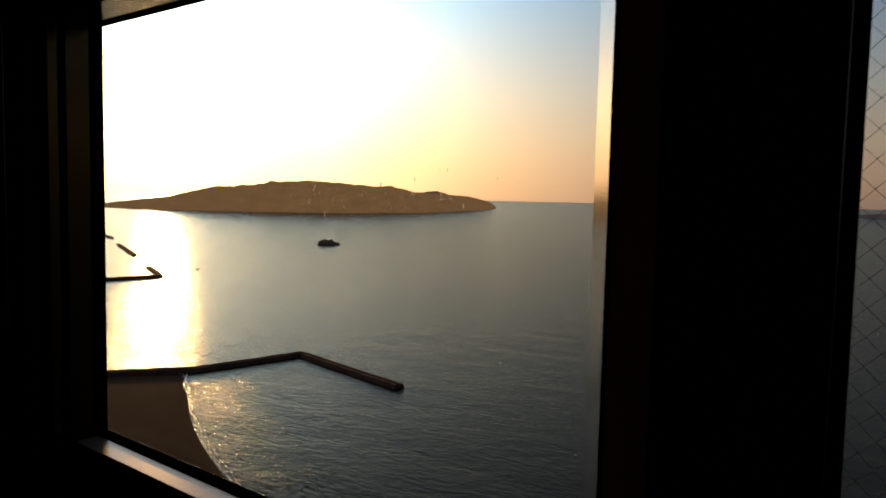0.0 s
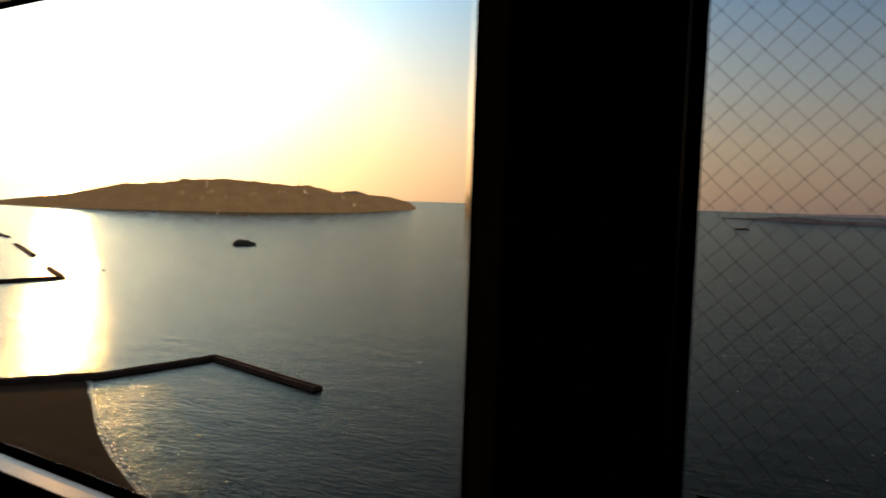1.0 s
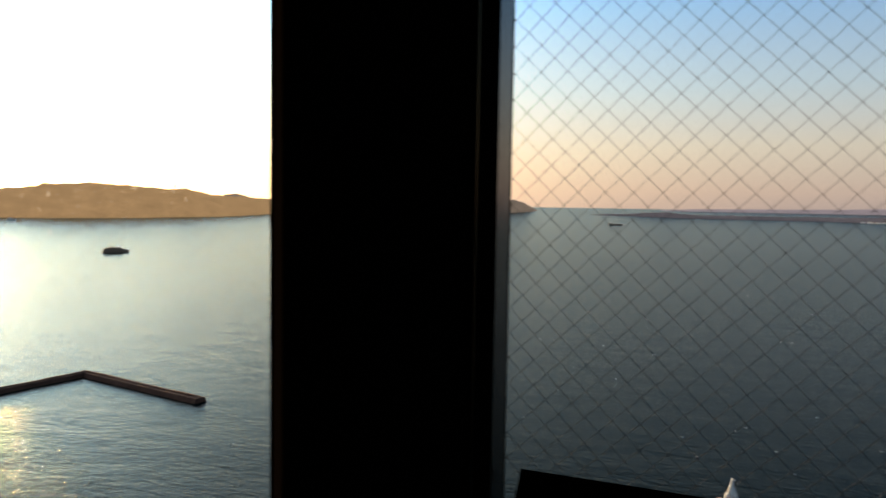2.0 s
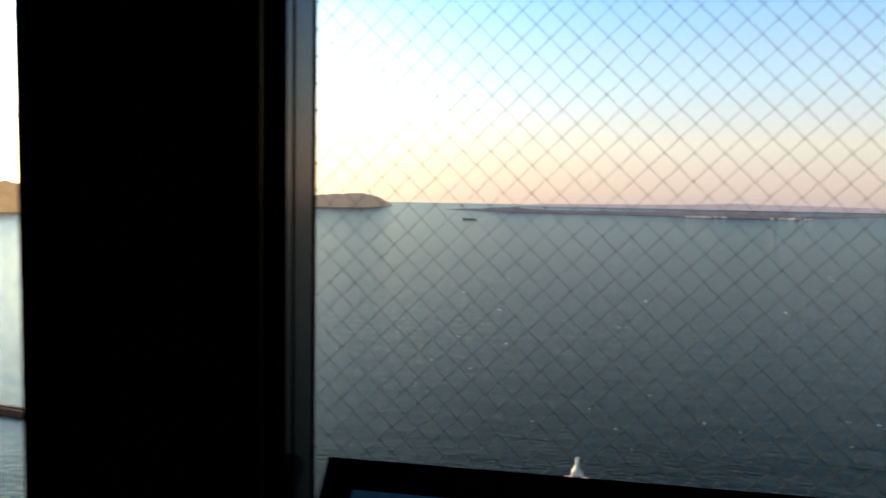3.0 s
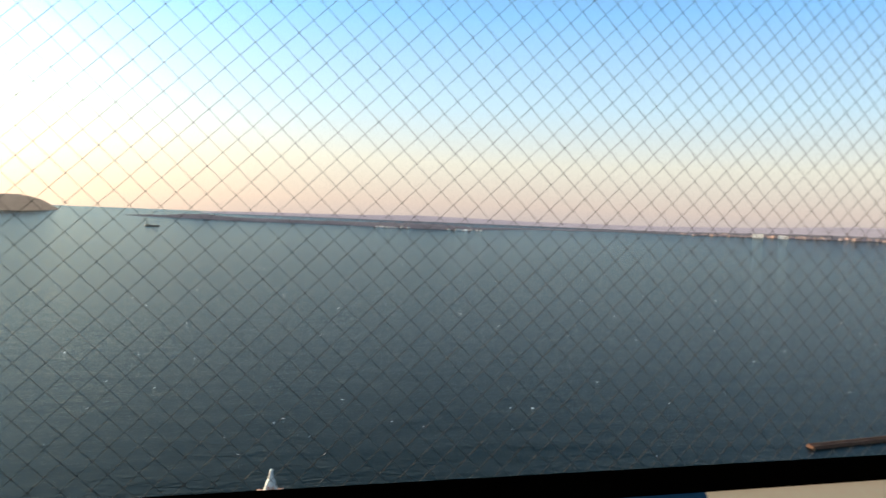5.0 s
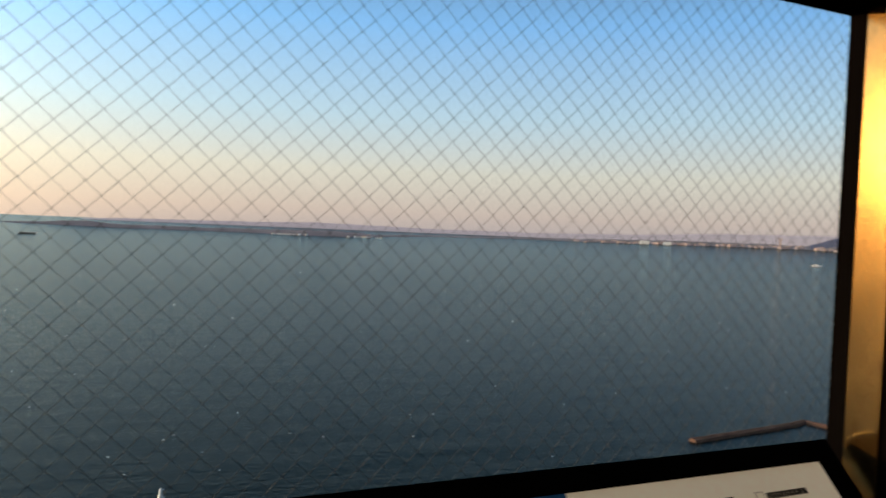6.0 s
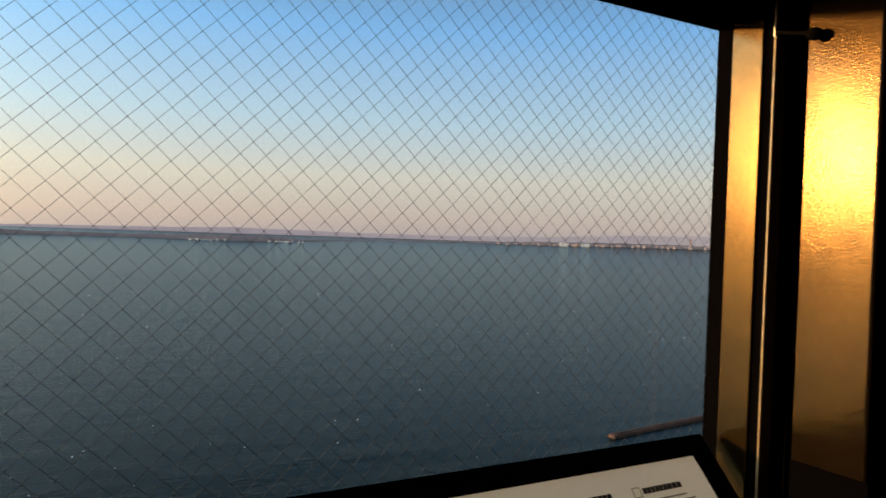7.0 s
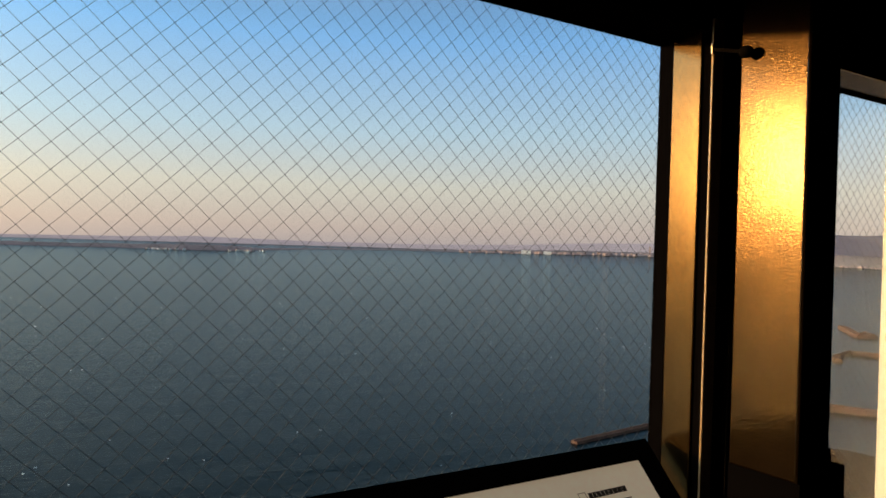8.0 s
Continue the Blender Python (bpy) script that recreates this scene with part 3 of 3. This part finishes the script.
# ---------------------------------------------------------------- ships and the chapel
def ferry(at, heading, length):
    ob = empty("ferry", (*at, sea_level(Vector(at).length)))
    ob.rotation_euler.z = heading
    L, W = length, length * 0.22
    hull = [(-L / 2, -W / 2), (L * 0.3, -W / 2), (L * 0.45, -W * 0.25), (L / 2, 0), (L * 0.45, W * 0.25), (L * 0.3, W / 2), (-L / 2, W / 2)]
    part("hull", prism(hull, -1, L * 0.10), M_HULL, ob)
    part("deckhouse", box(-L * 0.44, L * 0.3, -W * 0.42, W * 0.42, L * 0.10, L * 0.16, 0.4), M_FERRY, ob)
    part("upper_deck", box(-L * 0.40, L * 0.18, -W * 0.36, W * 0.36, L * 0.16, L * 0.21, 0.4), M_FERRY, ob)
    part("bridge", box(L * 0.05, L * 0.16, -W * 0.3, W * 0.3, L * 0.21, L * 0.25, 0.3), M_WHITE, ob)
    part("funnel", box(-L * 0.22, -L * 0.12, -W * 0.1, W * 0.1, L * 0.21, L * 0.28, 0.4), M_FERRY, ob)
    part("mast", box(L * 0.08, L * 0.09, -0.3, 0.3, L * 0.25, L * 0.34), M_HULL, ob)
    for k in range(9):
        x = -L * 0.40 + k * L * 0.075
        for y in (-W * 0.42 - 0.06, W * 0.42 + 0.06):
            part("window", box(x, x + L * 0.045, y - 0.05, y + 0.05, L * 0.118, L * 0.142), M_FRAME, ob)
    part("bow_rail", box(L * 0.3, L * 0.46, -0.1, 0.1, L * 0.10, L * 0.125), M_WHITE, ob)
    return tagged(ob, "dark passenger ferry crossing the bay", "ferry")


ferry((-1199, 1140), math.atan2(43, 30), 53)


def chapel(at, z_top):
    """A spired chapel: lantern, steep spire, a skirt roof with small gables and a square hall."""
    ob = empty("chapel", (*at, SEA_Z))
    h = z_top - SEA_Z

    def cone(name, low, high, r0, r1, mat, sides=8, at2=(0, 0)):
        bm = bmesh.new()
        bmesh.ops.create_cone(bm, cap_ends=True, segments=sides, radius1=r0, radius2=r1, depth=high - low, matrix=Matrix.Translation((*at2, (low + high) / 2)))
        return part(name, bm, mat, ob)

    part("hall", box(-4.6, 4.6, -5.5, 5.5, -1, h - 9.5, 0.2), M_BRICK, ob)
    cone("finial", h - 0.9, h, 0.5, 0.1, M_ROOF)
    cone("lantern", h - 2.4, h - 0.9, 0.6, 0.5, M_ROOF)
    cone("spire_roof", h - 5.2, h - 2.4, 1.7, 0.65, M_ROOF)
    cone("skirt_roof", h - 9.6, h - 5.2, 2.9, 1.75, M_ROOF)
    for k in range(4):
        a = math.pi / 4 + k * math.pi / 2
        cone("turret_roof", h - 7.0, h - 4.9, 0.7, 0.05, M_ROOF, 6, (2.1 * math.cos(a), 2.1 * math.sin(a)))
        cone("turret", h - 9.6, h - 7.0, 0.6, 0.6, M_BRICK, 6, (2.1 * math.cos(a), 2.1 * math.sin(a)))
    for s in (-1, 1):
        part("gable", prism([(s * 0.8 - 0.35, -2.6), (s * 0.8 + 0.35, -2.6), (s * 0.8 + 0.35, -1.4), (s * 0.8 - 0.35, -1.4)], h - 9.6, h - 6.1), M_BRICK, ob)
    return tagged(ob, "white spired seaside chapel with pink walls", "chapel")


chapel((7.2, 252.8), -90)


# ---------------------------------------------------------------- small things far out
def sea_point(az, el):
    """The point of the sea that lies el degrees under the eye's level."""
    r = 60.0
    while r < FAR and 1.6 + math.tan(radians(el)) * r > sea_level(r):
        r += 2.0
    return polar(az, r)


def barge(at, heading, length, label):
    ob = empty("barge", (*at, sea_level(at.length)))
    ob.rotation_euler.z = heading
    part("hull", prism([(-length / 2, -5), (length * 0.45, -5), (length / 2, 0), (length * 0.45, 5), (-length / 2, 5)], -1, 4), M_HULL, ob)
    part("wheelhouse", box(-length * 0.42, -length * 0.3, -3.5, 3.5, 4, 10, 0.3), M_HULL, ob)
    part("hold_cover", box(-length * 0.25, length * 0.4, -4, 4, 4, 5.5, 0.2), M_HULL, ob)
    return tagged(ob, label, "barge", "far vessels")


barge(sea_point(7.65, -1.50), radians(8), 62, "low dark barge on the far water")


def motor_boat(at, heading, length, label):
    ob = empty("motor_boat", (*at, sea_level(at.length)))
    ob.rotation_euler.z = heading
    w = length * 0.15
    part("hull", prism([(-length / 2, -w), (length * 0.25, -w), (length / 2, 0), (length * 0.25, w), (-length / 2, w)], -0.5, length * 0.13), M_WHITE, ob)
    part("cabin", box(-length * 0.25, length * 0.12, -w * 0.7, w * 0.7, length * 0.13, length * 0.27, 0.1), M_WHITE, ob)
    return tagged(ob, label, "boat", "far vessels")


motor_boat(sea_point(-51.0, -1.55), radians(-40), 34, "small white motor boat catching the sun")
motor_boat(sea_point(56.5, -5.95), radians(30), 6, "tiny dark fishing boat in the glitter")
motor_boat(sea_point(53.0, -1.62), radians(40), 30, "small white boat under the island")

mast_at = polar(42.3, 3850)
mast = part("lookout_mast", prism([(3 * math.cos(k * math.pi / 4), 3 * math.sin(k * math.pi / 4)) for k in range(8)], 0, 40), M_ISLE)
mast.location = (*mast_at, 1.6 + math.tan(radians(0.6)) * 3850 - 8)
tagged(mast, "thin mast on the crest of the wooded island", "mast")


def far_town():
    """The low houses and sheds along the far shore, too small and many to tell apart."""
    rnd = random.Random(9)
    bm = bmesh.new()
    for _ in range(260):
        az = rnd.uniform(-66, -33.5)
        r = (4470 + (4660 - 4470) * min(1, (-az - 34) / 16) if az > -50 else 4660 - (-az - 50) * 34) - rnd.uniform(-90, 25)
        p = polar(az, r)
        h = rnd.choice((3, 4, 6, 8)) * rnd.uniform(0.5, 1.3)
        w, d = rnd.uniform(8, 40), rnd.uniform(8, 20)
        z = sea_level(r) + max(0, r - 4400) * 0.03
        add_box(bm, p.x - w / 2, p.x + w / 2, p.y - d / 2, p.y + d / 2, z - 8, z + h)
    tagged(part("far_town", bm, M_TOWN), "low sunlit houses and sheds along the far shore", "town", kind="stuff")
    bm = bmesh.new()
    for _ in range(26):
        az = rnd.choice((rnd.uniform(-12.2, -9.2), rnd.uniform(-18, -15)))
        p = polar(az, 3935 + rnd.uniform(0, 30))
        z = sea_level(p.length)
        w = rnd.uniform(6, 16)
        add_box(bm, p.x - w / 2, p.x + w / 2, p.y - 6, p.y + 6, z - 4, z + rnd.uniform(4, 8))
    return tagged(part("spit_houses", bm, M_WHITE), "small white houses on the low sandspit", "houses", kind="stuff")


far_town()


def far_building(az, r, width, height, mat, label):
    p = polar(az, r)
    ob = empty("far_building", (*p, sea_level(r)))
    ob.rotation_euler.z = radians(az)
    part("wall", box(-width / 2, width / 2, -8, 8, -5, height), mat, ob)
    part("roof", prism([(-width * 0.52, -9), (width * 0.52, -9), (width * 0.52, 9), (-width * 0.52, 9)], height, height + 2.5), mat, ob)
    return tagged(ob, label, "building", "far shore buildings")


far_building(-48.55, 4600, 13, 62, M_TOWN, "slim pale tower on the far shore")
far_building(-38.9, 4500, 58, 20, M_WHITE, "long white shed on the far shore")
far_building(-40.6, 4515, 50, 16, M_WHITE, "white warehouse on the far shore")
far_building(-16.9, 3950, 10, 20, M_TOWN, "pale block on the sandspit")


def whitecaps():
    rnd = random.Random(12)
    bm = bmesh.new()
    for _ in range(130):
        r = 300 + 1500 * rnd.random() ** 1.6
        p = polar(rnd.uniform(-62, 40), r)
        w, d, a = rnd.uniform(0.35, 0.8) * (0.6 + r / 800), rnd.uniform(0.18, 0.34) * (0.6 + r / 800), rnd.uniform(-0.3, 0.3)
        z = sea_level(r)
        ring = [bm.verts.new((p.x + w * math.cos(t + a) * rnd.uniform(0.7, 1.2), p.y + d * math.sin(t + a) * rnd.uniform(0.7, 1.2), z + 0.05)) for t in (0, 1.05, 2.1, 3.14, 4.2, 5.2)]
        top = bm.verts.new((p.x, p.y, z + 0.45))
        for k in range(6):
            bm.faces.new((ring[k], ring[(k + 1) % 6], top))
    return tagged(part("whitecaps", bm, M_FOAM), "scattered small white wave crests", "waves", kind="stuff")


whitecaps()


def surf():
    """Thin broken lines of foam along the beach."""
    rnd = random.Random(15)
    bm = bmesh.new()
    edge = smooth_line(SHORE, 12)
    for off in (1.012, 1.03):
        for a, b in zip(edge, edge[1:]):
            if rnd.random() < 0.3 or a.length > 480 or a.x > 300:
                continue
            o = off + rnd.uniform(-0.004, 0.004)
            w = rnd.uniform(0.15, 0.4)
            pa, pb = Vector((a.x * o, (a.y + 60) * o - 60)), Vector((b.x * o, (b.y + 60) * o - 60))
            n = (pb - pa).normalized()
            n = Vector((-n.y, n.x)) * w
            v = [bm.verts.new((*q, SEA_Z + h)) for q, h in ((pa - n, 0.03), (pb - n * 0.6, 0.03), (pb + n * 0.6, 0.03), (pa + n, 0.03), ((pa + pb) / 2, 0.22))]
            for k in range(4):
                bm.faces.new((v[k], v[(k + 1) % 4], v[4]))
    bmesh.ops.recalc_face_normals(bm, faces=bm.faces)
    return tagged(part("surf", bm, M_FOAM), "broken lines of foam along the beach", "surf", kind="stuff")


surf()


def dried_drops():
    """Dried spots and short runs on the inner face of the clear pane."""
    rnd = random.Random(21)
    bm = bmesh.new()
    for _ in range(80):
        x, z = rnd.gauss(-1.48, 0.20), rnd.gauss(1.615, 0.03)
        w, h = rnd.uniform(0.0005, 0.0013), rnd.choice((0.0012, 0.002, 0.004, 0.009)) * rnd.uniform(0.8, 1.3)
        y = -0.0046
        v = [bm.verts.new((x + a * w, y, z + b * h)) for a, b in ((0, 0.6), (0.8, 0), (0.9, -0.4), (0, -0.6), (-0.9, -0.4), (-0.8, 0))]
        mid = bm.verts.new((x, y - 0.0004, z - 0.1 * h))
        for k in range(6):
            bm.faces.new((v[k], v[(k + 1) % 6], mid))
    return tagged(part("dried_drops", bm, M_SPOT), "dried pale water spots on the clear pane", "water spots", kind="stuff")


M_SPOT = bpy.data.materials.new("dried_lime_spot")
M_SPOT.use_nodes = True
spot = M_SPOT.node_tree
spot.nodes.remove(spot.nodes["Principled BSDF"])
lit = spot.nodes.new("ShaderNodeBsdfTranslucent")
lit.inputs["Color"].default_value = (0.85, 0.82, 0.75, 1)
spot.links.new(lit.outputs[0], spot.nodes["Material Output"].inputs["Surface"])
dried_drops()


def blind_bracket(x, y, z):
    """A small steel bracket with two screws and a round cord knob, at the head of the mullion."""
    ob = empty("blind_bracket", (x, y, z))
    part("plate", box(-0.014, 0.014, -0.004, 0.0, -0.012, 0.012, 0.001), M_STEEL, ob)
    for dx in (-0.007, 0.007):
        bm = bmesh.new()
        bmesh.ops.create_uvsphere(bm, u_segments=10, v_segments=6, radius=0.0035, matrix=Matrix.Translation((dx, -0.005, 0)))
        part("screw", bm, M_STEEL, ob)
    tip = Vector((-0.136, -0.1785, -0.067))
    turn = tip.to_track_quat("Z", "Y").to_matrix().to_4x4()
    bm = bmesh.new()
    bmesh.ops.create_cone(bm, cap_ends=True, segments=12, radius1=0.004, radius2=0.004, depth=tip.length, matrix=Matrix.Translation(tip / 2) @ turn)
    part("arm", bm, M_DARK, ob)
    bm = bmesh.new()
    bmesh.ops.create_uvsphere(bm, u_segments=16, v_segments=10, radius=0.015, matrix=Matrix.Translation(tip) @ Matrix.Diagonal((1, 1, 0.85, 1)))
    part("knob", bm, M_DARK, ob)
    return tagged(ob, "small steel blind bracket with a dark knob", "bracket")


blind_bracket(COLUMNS[2] - 0.052, -0.1665, 2.105)


def shore_wavelets():
    """Small breaking crests in the shallows of the bay."""
    rnd = random.Random(33)
    bm = bmesh.new()
    line = smooth_line(SHORE[5:12], 16)
    for _ in range(5200):
        i = rnd.randrange(len(line) - 1)
        p, d = line[i], (line[i + 1] - line[i]).normalized()
        out = Vector((-d.y, d.x))
        if out.y < 0:
            out = -out
        p = p + out * (0.5 + 42 * rnd.random() ** 1.9) + d * rnd.uniform(-4, 4)
        w, t = rnd.uniform(0.6, 1.9), rnd.uniform(0.3, 0.75)
        h = t * rnd.uniform(0.12, 0.26)
        d = (d + Vector((rnd.uniform(-0.3, 0.3), rnd.uniform(-0.3, 0.3)))).normalized()
        out = Vector((-d.y, d.x))
        v = [bm.verts.new((*(p + d * w * a + out * t * b), SEA_Z + c * h)) for a, b, c in ((-1, 0, -0.1), (0, -1, -0.1), (1, 0, -0.1), (0, 1, -0.1), (-0.3, 0.1, 0.9), (0.35, 0.0, 1.0))]
        for q in ((0, 1, 4), (1, 5, 4), (1, 2, 5), (2, 3, 5), (3, 4, 5), (3, 0, 4)):
            bm.faces.new([v[k] for k in q])
    bmesh.ops.recalc_face_normals(bm, faces=bm.faces)
    return tagged(part("shore_wavelets", bm, M_SEA), "small breaking crests in the shallows", "waves", kind="stuff")


shore_wavelets()
